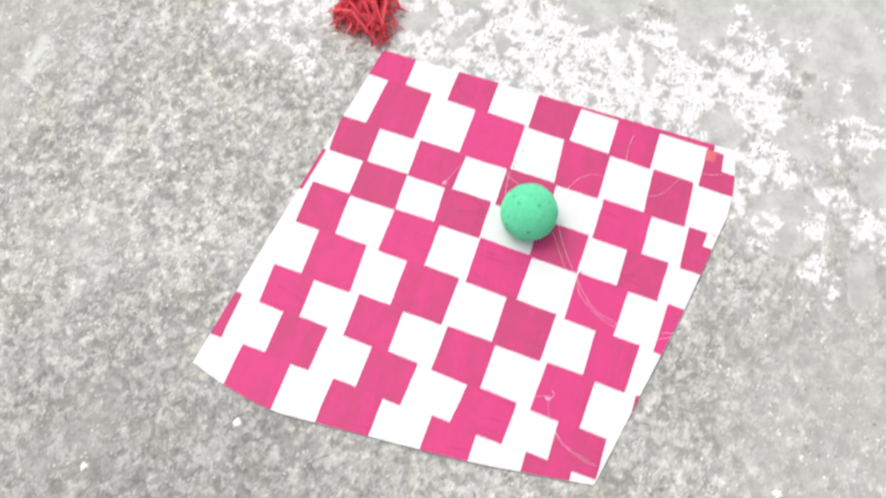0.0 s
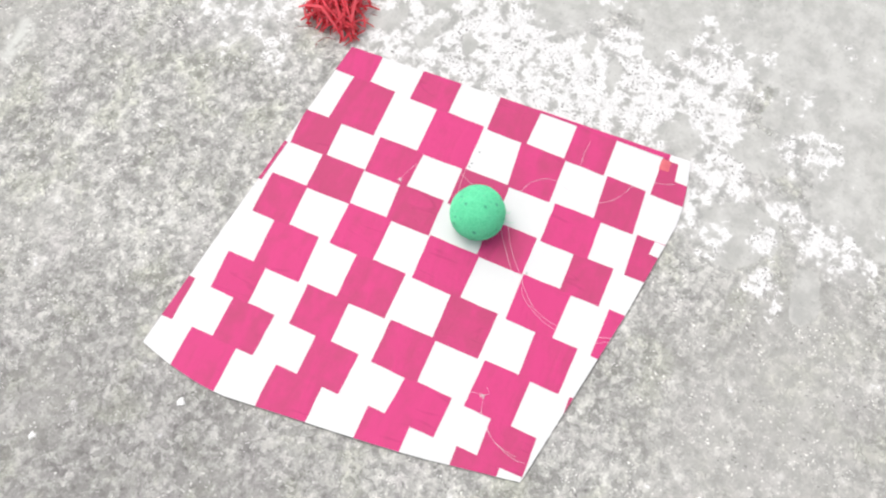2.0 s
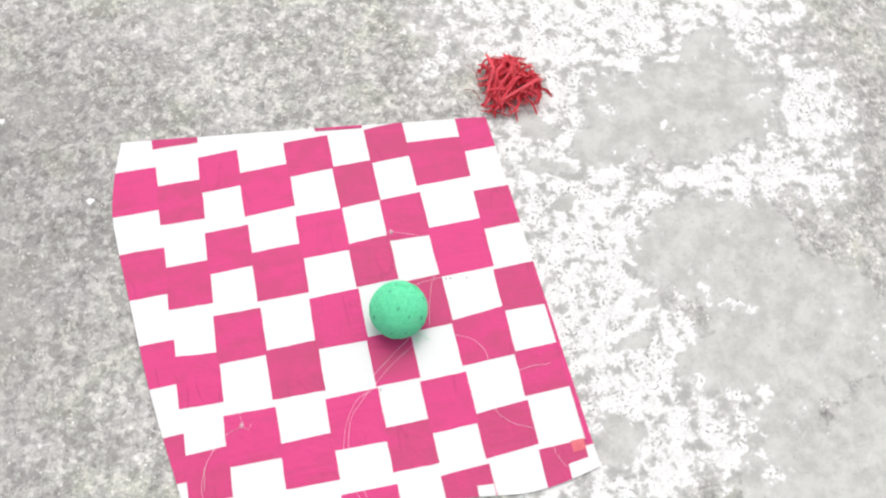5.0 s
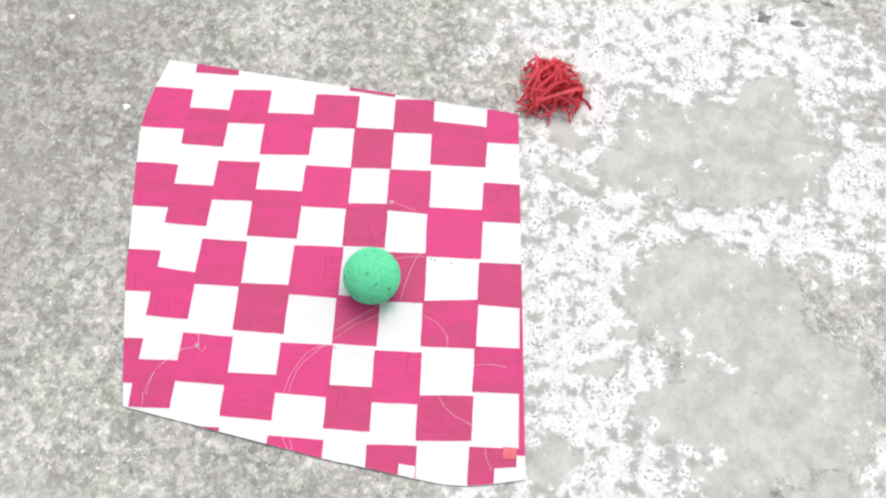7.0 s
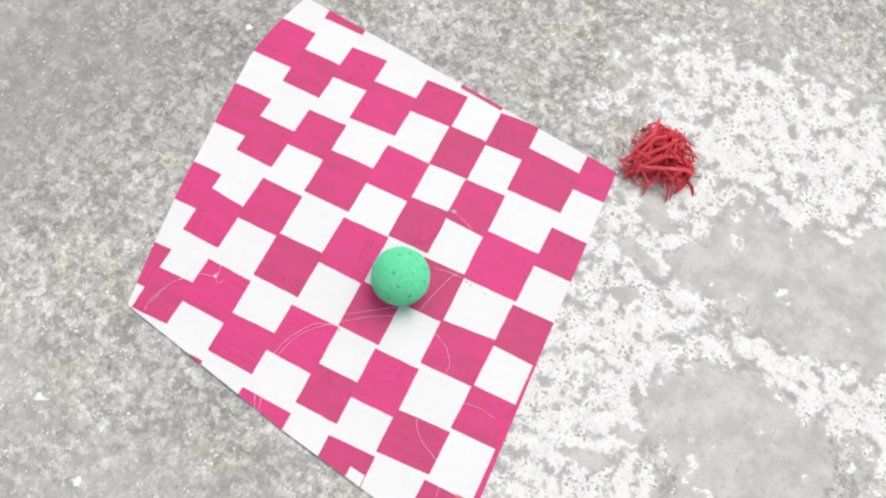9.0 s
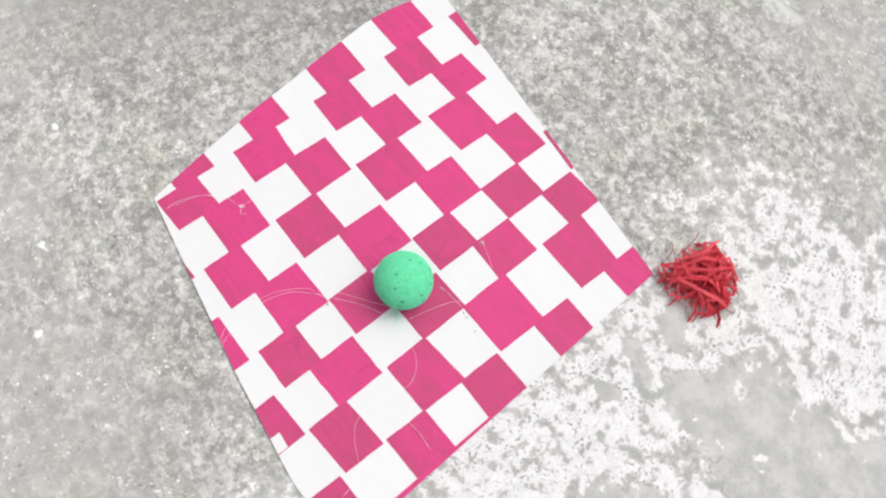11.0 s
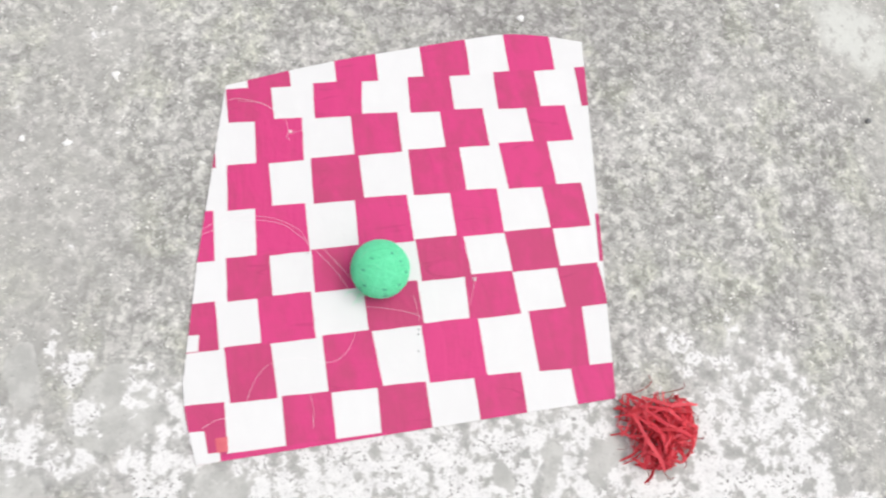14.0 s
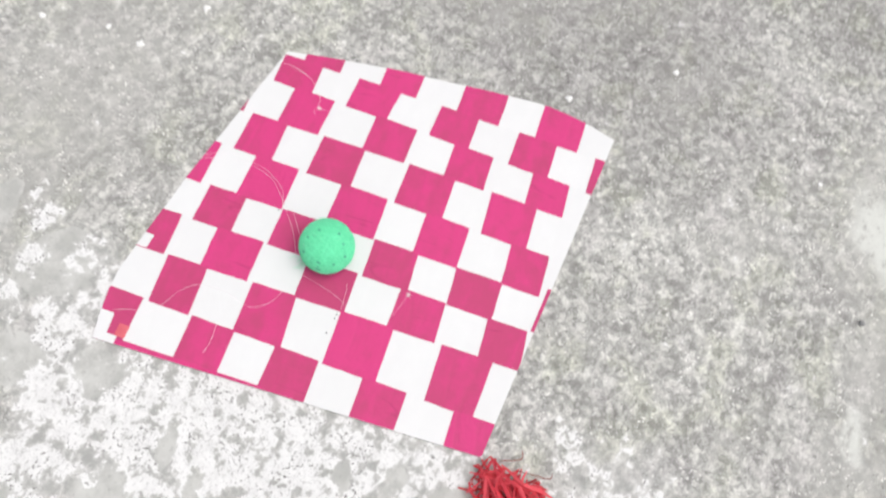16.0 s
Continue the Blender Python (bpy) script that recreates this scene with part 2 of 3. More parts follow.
def strand_material(name, low, high, rough, sheer=0.0, gaps=0.0):
    """Paper or thread in many strands, each of its own tone; sheer lets light through, gaps paints the shade of small
    hollows into the colour.
    """
    m = Mat(name)
    rand = m.t.nodes.new("ShaderNodeObjectInfo").outputs["Random"]
    n = m.noise(m.coords(), 90, 4, 0.6)
    base = m.mix(m.math("ADD", m.math("MULTIPLY", rand, 0.7), m.math("MULTIPLY", n, 0.3)), low, high)
    if gaps:
        cell = m.t.nodes.new("ShaderNodeTexVoronoi")
        m.put(cell.inputs["Vector"], m.vec("MULTIPLY", m.coords(), (1.0, 0.55, 0.8)))
        cell.inputs["Scale"].default_value = 210
        sep = m.t.nodes.new("ShaderNodeSeparateColor")
        m.put(sep.inputs[0], cell.outputs["Color"])
        hollow_shade = m.math("MULTIPLY", m.ramp(cell.outputs["Distance"], 0.42, 0.24), m.ramp(sep.outputs[0], 0.86, 0.90, 0.0, gaps))
        # dark spots painted on, the shade of slits between the windings
        base = m.mix(hollow_shade, base, m.vec("MULTIPLY", base, (0.25, 0.35, 0.35)))
    m.set(Base_Color=base, Roughness=rough)
    m.bump(n, 0.4, 0.0006)
    if sheer:
        glow = m.t.nodes.new("ShaderNodeBsdfTranslucent")
        m.put(glow.inputs["Color"], base)
        both = m.t.nodes.new("ShaderNodeMixShader")
        both.inputs[0].default_value = sheer
        m.t.links.new(m.bsdf.outputs[0], both.inputs[1])
        m.t.links.new(glow.outputs[0], both.inputs[2])
        m.t.links.new(both.outputs[0], m.t.nodes["Material Output"].inputs[0])
    return m.m


CONCRETE = concrete()
PINK = tissue("pink_kite_paper", (0.495, 0.057, 0.160), (0.625, 0.051, 0.206), 3.0, 1.0)
WHITE = tissue("white_kite_paper", (0.725, 0.725, 0.725), (0.745, 0.745, 0.745), 0.0, 0.0)
PEACH = plain("peach_paper", (0.62, 0.105, 0.140), (0.68, 0.15, 0.175))
RED = strand_material("red_crepe_paper", (0.79, 0.045, 0.085), (0.96, 0.185, 0.225), 0.55, 0.42)
# the same red, darkened to paint in the heap's inner shade
SHADED_RED = strand_material("shaded_red_crepe_paper", (0.52, 0.030, 0.045), (0.74, 0.055, 0.075), 0.65, 0.25)
DARK_RED = strand_material("faded_crepe_paper", (0.16, 0.04, 0.04), (0.30, 0.05, 0.05), 0.7)
THREAD = plain("white_cotton_thread", (0.80, 0.74, 0.76), (0.85, 0.82, 0.83), 0.7, 200)
GREEN = strand_material("green_thread_core", (0.13, 0.70, 0.375), (0.16, 0.76, 0.42), 0.8, 0.0, 0.7)
GREEN_THREAD = strand_material("green_cotton_thread", (0.125, 0.68, 0.36), (0.205, 0.86, 0.525), 0.75, 0.0, 0.7)
FUZZ = plain("pale_green_fibre", (0.35, 0.75, 0.52), (0.45, 0.82, 0.60), 0.8, 300)
LIME = plain("limewash_flake", (0.78, 0.78, 0.76), (0.85, 0.85, 0.83), 0.8, 300)
FADED_SOOT = plain("faded_soot", (0.15, 0.145, 0.15), (0.27, 0.265, 0.26), 0.85, 160)
SOOT = plain("black_soot", (0.025, 0.025, 0.028), (0.06, 0.06, 0.065), 0.8, 200)


# ------------------------------------------------------------ helpers for things
def link(name, bm, material, smooth=True):
    mesh = bpy.data.meshes.new(name)
    for edge in bm.edges:
        edge.smooth = len(edge.link_faces) == 2 and edge.calc_face_angle() < 0.7
    bm.to_mesh(mesh)
    bm.free()
    mesh.materials.append(material)
    if smooth:
        for face in mesh.polygons:
            face.use_smooth = True
    return new(name, mesh)


def part(name, bm, material, parent, label="", smooth=True):
    ob = link(name, bm, material, smooth)
    ob.parent = parent
    return tagged(ob, label)


def tube(bm, points, radius, sides=6, closed=False):
    """A round cord through the points."""
    pts = [Vector(q) for q in points]
    n, rings = len(pts), []
    for k, q in enumerate(pts):
        ahead = (pts[(k + 1) % n] if closed or k < n - 1 else q) - (pts[k - 1] if closed or k else q)
        ahead.normalize()
        side = ahead.cross(Vector((0, 0, 1)) if abs(ahead.z) < 0.9 else Vector((1, 0, 0))).normalized()
        up = side.cross(ahead)
        rings.append([bm.verts.new(q + radius * (math.cos(w) * side + math.sin(w) * up)) for w in (math.tau * j / sides for j in range(sides))])
    for k in range(n if closed else n - 1):
        r, s = rings[k], rings[(k + 1) % n]
        for j in range(sides):
            bm.faces.new((r[j], r[(j + 1) % sides], s[(j + 1) % sides], s[j]))
    if not closed:
        bm.faces.new(rings[0][::-1])
        bm.faces.new(rings[-1])


def spline(points, steps=8):
    """A smooth run (Catmull-Rom) through the points."""
    pts = [Vector(q) for q in points]
    pts = [2 * pts[0] - pts[1]] + pts + [2 * pts[-1] - pts[-2]]
    run = []
    for k in range(1, len(pts) - 2):
        a, b, c, d = pts[k - 1 : k + 3]
        for j in range(steps):
            t = j / steps
            run.append(0.5 * (2 * b + (c - a) * t + (2 * a - 5 * b + 4 * c - d) * t * t + (3 * b - a - 3 * c + d) * t**3))
    return run + [pts[-2]]


# ------------------------------------------------------------ the ground, one sheet to the horizon
def ground_height(x, y):
    return -0.0016 + 0.0006 * noise.noise((x * 22, y * 22, 0.3)) + 0.0004 * noise.noise((x * 70, y * 70, 1.7)) if max(abs(x), abs(y)) < 1.5 else -0.0016


def ovals(x, y, rows, edge):
    """1 inside any of the ovals, falling softly to 0 past their rims."""
    total = np.zeros_like(x)
    for cx, cy, rx, ry, turn in rows:
        c, d = math.cos(radians(turn)), math.sin(radians(turn))
        far = np.hypot(((x - cx) * c + (y - cy) * d) / rx, ((y - cy) * c - (x - cx) * d) / ry)
        k = np.clip((1 + edge - far) / (2 * edge), 0, 1)
        total = np.maximum(total, k * k * (3 - 2 * k))
    return total


def build_ground():
    near = [k * 0.006 for k in range(-160, 161)]
    far = [1.0, 1.1, 1.25, 1.5, 1.8, 2.2, 3, 5, 9, 20, 60, 200]
    line = [-v for v in reversed(far)] + near + far
    n = len(line)
    verts = [(x, y, ground_height(x, y)) for y in line for x in line]
    faces = [(r * n + c, r * n + c + 1, (r + 1) * n + c + 1, (r + 1) * n + c) for r in range(n - 1) for c in range(n - 1)]
    mesh = bpy.data.meshes.new("ground")
    mesh.from_pydata(verts, [], faces)
    mesh.materials.append(CONCRETE)
    for face in mesh.polygons:
        face.use_smooth = True
    # the ragged outlines of lime, skim, film and darker patches
    plan = np.array(verts)[:, :2]
    stray = np.array([(noise.fractal((x * 14, y * 14, 3.1), 0.8, 2.0, 5), noise.fractal((x * 14, y * 14, 8.7), 0.8, 2.0, 5)) for x, y in plan])
    x, y = (plan + 0.020 * stray).T
    for name, rows, edge in (("limed", LIMED, 0.5), ("skimmed", SKIMMED, 0.32), ("dabbed", DABS, 0.5), ("worn", WORN, 0.7), ("darkened", DARKENED, 0.6), ("smeared", SMEARED, 0.4)):
        mesh.attributes.new(name, "FLOAT", "POINT").data.foreach_set("value", ovals(x, y, rows, edge).astype(np.float32))
    return tagged(new("ground", mesh), "rough grey concrete yard with limewash remains", "concrete ground", kind="structure")


build_ground()

# ------------------------------------------------------------ the paper kite
KITE_TURN = 5.4
TAIL, NOSE, TIP_A, TIP_B = (0.230, 0.221), (-0.2385, -0.2235), (-0.268, 0.2695), (0.249, -0.2805)
BALL = Vector((0.0515, -0.0443, 0.0368))
turn_in = Matrix.Rotation(radians(KITE_TURN), 3, "Z")
BALL_IN = turn_in.transposed() @ BALL


def kite_height(u, v):
    """The paper lies nearly flat, a little raised before the middle, pressed down under the ball."""
    w = ((u + 0.05) ** 2 + (v - 0.01) ** 2) / 0.028
    z = 0.0016 + 0.0060 * math.exp(-w) + 0.0007 * noise.noise((u * 13, v * 13, 4.2)) + 0.0003 * noise.noise((u * 40, v * 40, 9.1))
    d = math.hypot(u - BALL_IN.x, v - BALL_IN.y)
    return z - (z - 0.0014) * math.exp(-((d / 0.020) ** 2))


def kite_outline():
    """Corners and edges, counter-clockwise: the two leading edges belly outwards before the wing tips."""
    lead_b = spline([(*NOSE, 0), (-0.122, -0.2505, 0), (0.001, -0.270, 0), (0.090, -0.286, 0), (0.160, -0.2925, 0), (0.210, -0.288, 0), (*TIP_B, 0)], 3)
    lead_a = spline([(*TIP_A, 0), (-0.280, 0.220, 0), (-0.2875, 0.160, 0), (-0.2825, 0.096, 0), (-0.2635, -0.077, 0), (*NOSE, 0)], 4)
    return [(q.x, q.y) for q in lead_b[:-1]] + [TIP_B, TAIL] + [(q.x, q.y) for q in lead_a[:-1]]


OUTLINE = kite_outline()


def trim_to_outline(bm):
    """Cuts away what lies past the kite's edge."""
    for k, (x0, y0) in enumerate(OUTLINE):
        x1, y1 = OUTLINE[(k + 1) % len(OUTLINE)]
        out = Vector((y1 - y0, x0 - x1, 0)).normalized()
        if all((v.co.x - x0) * out.x + (v.co.y - y0) * out.y <= 0 for v in bm.verts):
            continue
        bmesh.ops.bisect_plane(bm, geom=bm.verts[:] + bm.edges[:] + bm.faces[:], plane_co=(x0, y0, 0), plane_no=out, clear_outer=True)
        if not bm.verts:
            return


def paper(corners, lift, cuts=5, trim=True, thick=0.0003):
    """A piece of paper over four corners of the plan, laid on the kite."""
    a, b, c, d = (Vector((x, y)) for x, y in corners)
    bm = bmesh.new()
    grid = [[bm.verts.new((*((a.lerp(b, i / cuts)).lerp(d.lerp(c, i / cuts), j / cuts)), 0)) for i in range(cuts + 1)] for j in range(cuts + 1)]
    for j in range(cuts):
        for i in range(cuts):
            bm.faces.new((grid[j][i], grid[j][i + 1], grid[j + 1][i + 1], grid[j + 1][i]))
    for v in bm.verts:
        v.co.x += 0.0007 * noise.noise((v.co.x * 90, v.co.y * 90, 2.5 + 300 * lift))
        v.co.y += 0.0007 * noise.noise((v.co.x * 90, v.co.y * 90, 7.5 + 300 * lift))
    if trim:
        trim_to_outline(bm)
    if len(bm.faces) == 0:
        bm.free()
        return None
    for v in bm.verts:
        v.co.z = kite_height(v.co.x, v.co.y) + lift
    bmesh.ops.recalc_face_normals(bm, faces=bm.faces)
    if sum(face.normal.z for face in bm.faces) < 0:
        bmesh.ops.reverse_faces(bm, faces=bm.faces)
    bmesh.ops.solidify(bm, geom=bm.faces, thickness=thick)
    return bm


# seams between the nine strips: place at mid-height and slant
SEAMS = [(-0.320, 0.0), (-0.2293, 0.0085), (-0.1769, 0.0299), (-0.1202, 0.0029), (-0.0573, 0.0129), (0.0043, 0.0006), (0.0576, -0.0029),
         (0.1132, -0.0128), (0.1843, 0.0123), (0.300, 0.0)]
# each strip: colour of its first square, then where each next square begins at its left and right seam (millimetres), top to bottom
STRIPS = [
    ("white", [(222, 222), (160, 160), (103, 103), (41, 41), (-23, -23), (-77, -77), (-142, -140), (-196, -194)]),
    ("pink", [(252, 252), (192, 193), (137, 136), (74, 74), (19, 17), (-45, -50), (-108, -110), (-166, -165), (-223, -222)]),
    ("white", [(226, 229), (174, 176), (112, 114), (56, 57), (-3, -3), (-63, -63), (-129, -131), (-188, -190), (-243, -243)]),
    ("white", [(192, 195), (128, 132), (73, 74), (7, 7), (-60, -59), (-120, -121), (-176, -175), (-227, -229)]),
    ("white", [(228, 230), (176, 179), (114, 115), (54, 55), (-4, -2), (-69, -70), (-134, -133), (-195, -197), (-249, -250)]),
    ("white", [(179, 180), (117, 120), (61, 65), (2, 4), (-68, -66), (-129, -129), (-183, -183), (-234, -235)]),
    ("white", [(229, 234), (177, 180), (117, 120), (58, 57), (-4, -2), (-70, -68), (-136, -135), (-199, -198), (-252, -250)]),
    ("white", [(199, 195), (132, 134), (65, 67), (-4, -2), (-67, -60), (-125, -123), (-189, -185), (-242, -238)]),
    ("pink", [(173, 175), (108, 110), (52, 55), (-9, -6), (-65, -67), (-122, -120), (-178, -176), (-247, -245)]),
]


def build_kite():
    kite = new("paper_kite")
    kite.matrix_world = pose(0, 0, 0, 0, 0, KITE_TURN)
    tagged(kite, "pink and white checked paper kite lying flat on concrete", "kite")

    def seam(k, v):
        return SEAMS[k][0] + SEAMS[k][1] * v

    backing = paper(((-0.32, -0.31), (0.30, -0.31), (0.30, 0.31), (-0.32, 0.31)), -0.0012, 40)
    part("backing_sheet", backing, WHITE, kite, "plain white backing paper")
    for k, (colour, starts) in enumerate(STRIPS):
        ends = [(0.330, 0.330)] + [(left / 1000, right / 1000) for left, right in starts] + [(-0.330, -0.330)]
        for j in range(len(ends) - 1):
            pink = (colour == "pink") == (j % 2 == 0)
            grow = 0.0010 if pink else 0.0

            def corner(side, v):
                return (seam(k + side, v) + (grow if side else -grow), v)

            (tl, tr), (bl, br) = ends[j], ends[j + 1]
            bm = paper((corner(0, bl - grow), corner(1, br - grow), corner(1, tr + grow), corner(0, tl + grow)), 0.0005 if pink else 0.0)
            if bm:
                part("paper_square", bm, PINK if pink else WHITE, kite)
    # narrow pink hem along the trailing edge, small repairs near the wing tip
    part("hem", paper(((0.2375, -0.062), (0.246, -0.062), (0.256, -0.262), (0.2405, -0.262)), 0.0010, 6), PINK, kite, "folded pink paper hem")
    part("hem", paper(((-0.010, 0.2395), (0.055, 0.2335), (0.055, 0.245), (-0.010, 0.255)), 0.0010, 3), PINK, kite, "folded pink paper hem")
    part("patch", paper(((0.0965, -0.2885), (0.1165, -0.2900), (0.1172, -0.2728), (0.0970, -0.2716)), 0.0011, 2), WHITE, kite, "small white paper patch")
    part("patch", paper(((0.221, -0.258), (0.238, -0.257), (0.238, -0.244), (0.221, -0.244)), 0.0015, 2), PEACH, kite, "small peach paper patch")
    part("patch", paper(((0.2380, -0.290), (0.255, -0.290), (0.255, -0.253), (0.2378, -0.2534)), 0.0012, 2), WHITE, kite, "white paper corner patch")
    part("patch", paper(((0.2105, -0.300), (0.2395, -0.300), (0.2395, -0.267), (0.2115, -0.270)), 0.0012, 2), WHITE, kite, "white paper corner patch")
    for x, y in ((0.1195, -0.0085), (0.1255, -0.0090), (0.0075, -0.1350), (0.1460, -0.0120)):
        part("ink_dot", paper(((x - 0.0009, y - 0.0007), (x + 0.0009, y - 0.0008), (x + 0.0008, y + 0.0007), (x - 0.0008, y + 0.0008)), 0.0007, 1), SOOT, kite, "tiny dark ink dot")
    # the bridle's loose white thread, lying in loops on the paper, and its knots
    def lay(x, y, lift):
        q = turn_in.transposed() @ Vector((x / 1000, y / 1000, 0))
        return Vector((q.x, q.y, kite_height(q.x, q.y) + lift))

    runs = [
        ([(112, -71), (120, -74), (140, -81), (155, -96), (158, -112), (152, -140), (157, -172), (174, -191), (204, -203), (218, -214), (224, -236), (233, -252)], 0.0012),
        ([(107, 10), (100, -3), (94, -30), (90, -60)], 0.0020),
        ([(111, 4), (92, 1), (76, -4)], 0.0016),
        ([(67, -69), (33, -98), (12, -118), (4, -136), (-17, -163), (-24, -194), (-22, -226), (-12, -250), (-3, -270)], 0.0012),
        ([(68, -82), (41, -101), (19, -122), (10, -133), (-10, -144), (-25, -173), (-29, -194), (-31, -216), (-22, -248), (-10, -266)], 0.0016),
        ([(-150, -142), (-148, -159), (-167, -168), (-188, -194), (-196, -224), (-194, -240)], 0.0012),
        ([(-165, -166), (-178, -180), (-190, -199), (-193, -228)], 0.0014),
        ([(-148, -159), (-140, -164), (-136, -158)], 0.0014),
        ([(44, 75), (64, 73), (90, 67)], 0.0012),
        ([(195, -128), (214, -124), (236, -124)], 0.0014),
    ]
    for run, lift in runs:
        bm = bmesh.new()
        points = [lay(x, y, lift) for x, y in run]
        tube(bm, [Vector((q.x, q.y, kite_height(q.x, q.y) + lift)) for q in spline(points, 6)], 0.00018, 5)
        part("bridle_thread", bm, THREAD, kite, "thin loose white thread")
    for x, y in ((-148, -159), (56, 74)):
        bm = bmesh.new()
        for w in range(6):
            a = w * 2.4
            tube(bm, [lay(x + k * math.cos(a + 0.5 * k), y + 0.8 * k * math.sin(a + 0.5 * k), 0.0014 + 0.0004 * (4 - k)) for k in (0.2, 1.2, 2.2, 3.0 + w % 3)], 0.00030, 5)
        part("knot", bm, THREAD, kite, "small thread knot")
    return kite


build_kite()


# ------------------------------------------------------------ the ball of green kite thread
def build_ball():
    ball = new("thread_ball")
    ball.matrix_world = Matrix.Translation(BALL) @ pose(0, 0, 0, 20, 30, 0)
    tagged(ball, "round ball of bright green kite thread on the kite", "thread ball")
    bm = bmesh.new()
    bmesh.ops.create_icosphere(bm, subdivisions=5, radius=0.0352)
    for v in bm.verts:
        v.co *= 1 + 0.006 * noise.noise(v.co * 60)
    part("core", bm, GREEN, ball)
    rng = random.Random(11)
    for _ in range(150):
        bm = bmesh.new()
        axis = Vector((rng.gauss(0, 1), rng.gauss(0, 1), rng.gauss(0, 1))).normalized()
        side = axis.orthogonal().normalized()
        up = axis.cross(side)
        off = rng.uniform(-0.6, 0.6) * 0.0352
        reach = rng.uniform(0.0350, 0.0357)
        r = math.sqrt(reach**2 - off**2)
        tube(bm, [axis * (off + 0.0008 * math.sin(3 * w + off * 900)) + r * (math.cos(w) * side + math.sin(w) * up) for w in (math.tau * j / 40 for j in range(40))], 0.00042, 4, True)
        part("thread_turn", bm, GREEN_THREAD, ball)
    # stray fibres standing off the windings
    for _ in range(26):
        bm = bmesh.new()
        at = Vector((rng.gauss(0, 1), rng.gauss(0, 1), rng.gauss(0, 1))).normalized()
        side = at.orthogonal().normalized()
        side = Matrix.Rotation(rng.uniform(0, math.tau), 3, at) @ side
        span, bow = rng.uniform(0.15, 0.45), rng.uniform(0.0006, 0.0022)
        tube(bm, [(at + side * math.tan(span * (j / 6 - 0.5))).normalized() * (0.0355 + bow * math.sin(math.pi * j / 6)) for j in range(7)], 0.00012, 4)
        part("stray_fibre", bm, FUZZ, ball, "pale loose fibre")
    # the loose thread end, a pale wisp at the foot of the ball
    for _ in range(7):
        bm = bmesh.new()
        foot = Vector((0.020 + rng.gauss(0, 0.003), -0.022 + rng.gauss(0, 0.003), -0.029))
        tip = Vector((0.028 + rng.gauss(0, 0.005), -0.032 + rng.gauss(0, 0.004), -0.0338 + rng.uniform(0, 0.002)))
        bulge = Vector((rng.gauss(0, 0.003), rng.gauss(0, 0.003), 0.001))
        back = ball.matrix_world.to_3x3().transposed()
        tube(bm, [back @ q for q in spline([foot, foot.lerp(tip, 0.5) + bulge, tip], 4)], 0.0003, 4)
        part("loose_end", bm, FUZZ, ball, "pale loose thread end")
    return ball


build_ball()


# ------------------------------------------------------------ the red paper tassel at the tail
def strip(bm, points, width, spin, twist):
    """A thin flat paper strip with sharp bends along the points, a little twisted."""
    rows, n = [], len(points)
    for k, q in enumerate(points):
        ahead = (points[min(k + 1, n - 1)] - points[max(k - 1, 0)]).normalized()
        side = ahead.cross(Vector((0, 0, 1)))
        side = side.normalized() if side.length > 0.1 else ahead.orthogonal().normalized()
        side = Matrix.Rotation(spin + twist * k / n, 3, ahead) @ side
        up = ahead.cross(side) * 0.00012
        w = width * (1.0 if 0 < k < n - 1 else 0.6)
        rows.append([bm.verts.new(q + d) for d in (side * w / 2 + up, -side * w / 2 + up, -side * w / 2 - up, side * w / 2 - up)])
    for r, s in zip(rows, rows[1:]):
        for j in range(4):
            bm.faces.new((r[j], r[(j + 1) % 4], s[(j + 1) % 4], s[j]))
    bm.faces.new(rows[0][::-1])
    bm.faces.new(rows[-1])


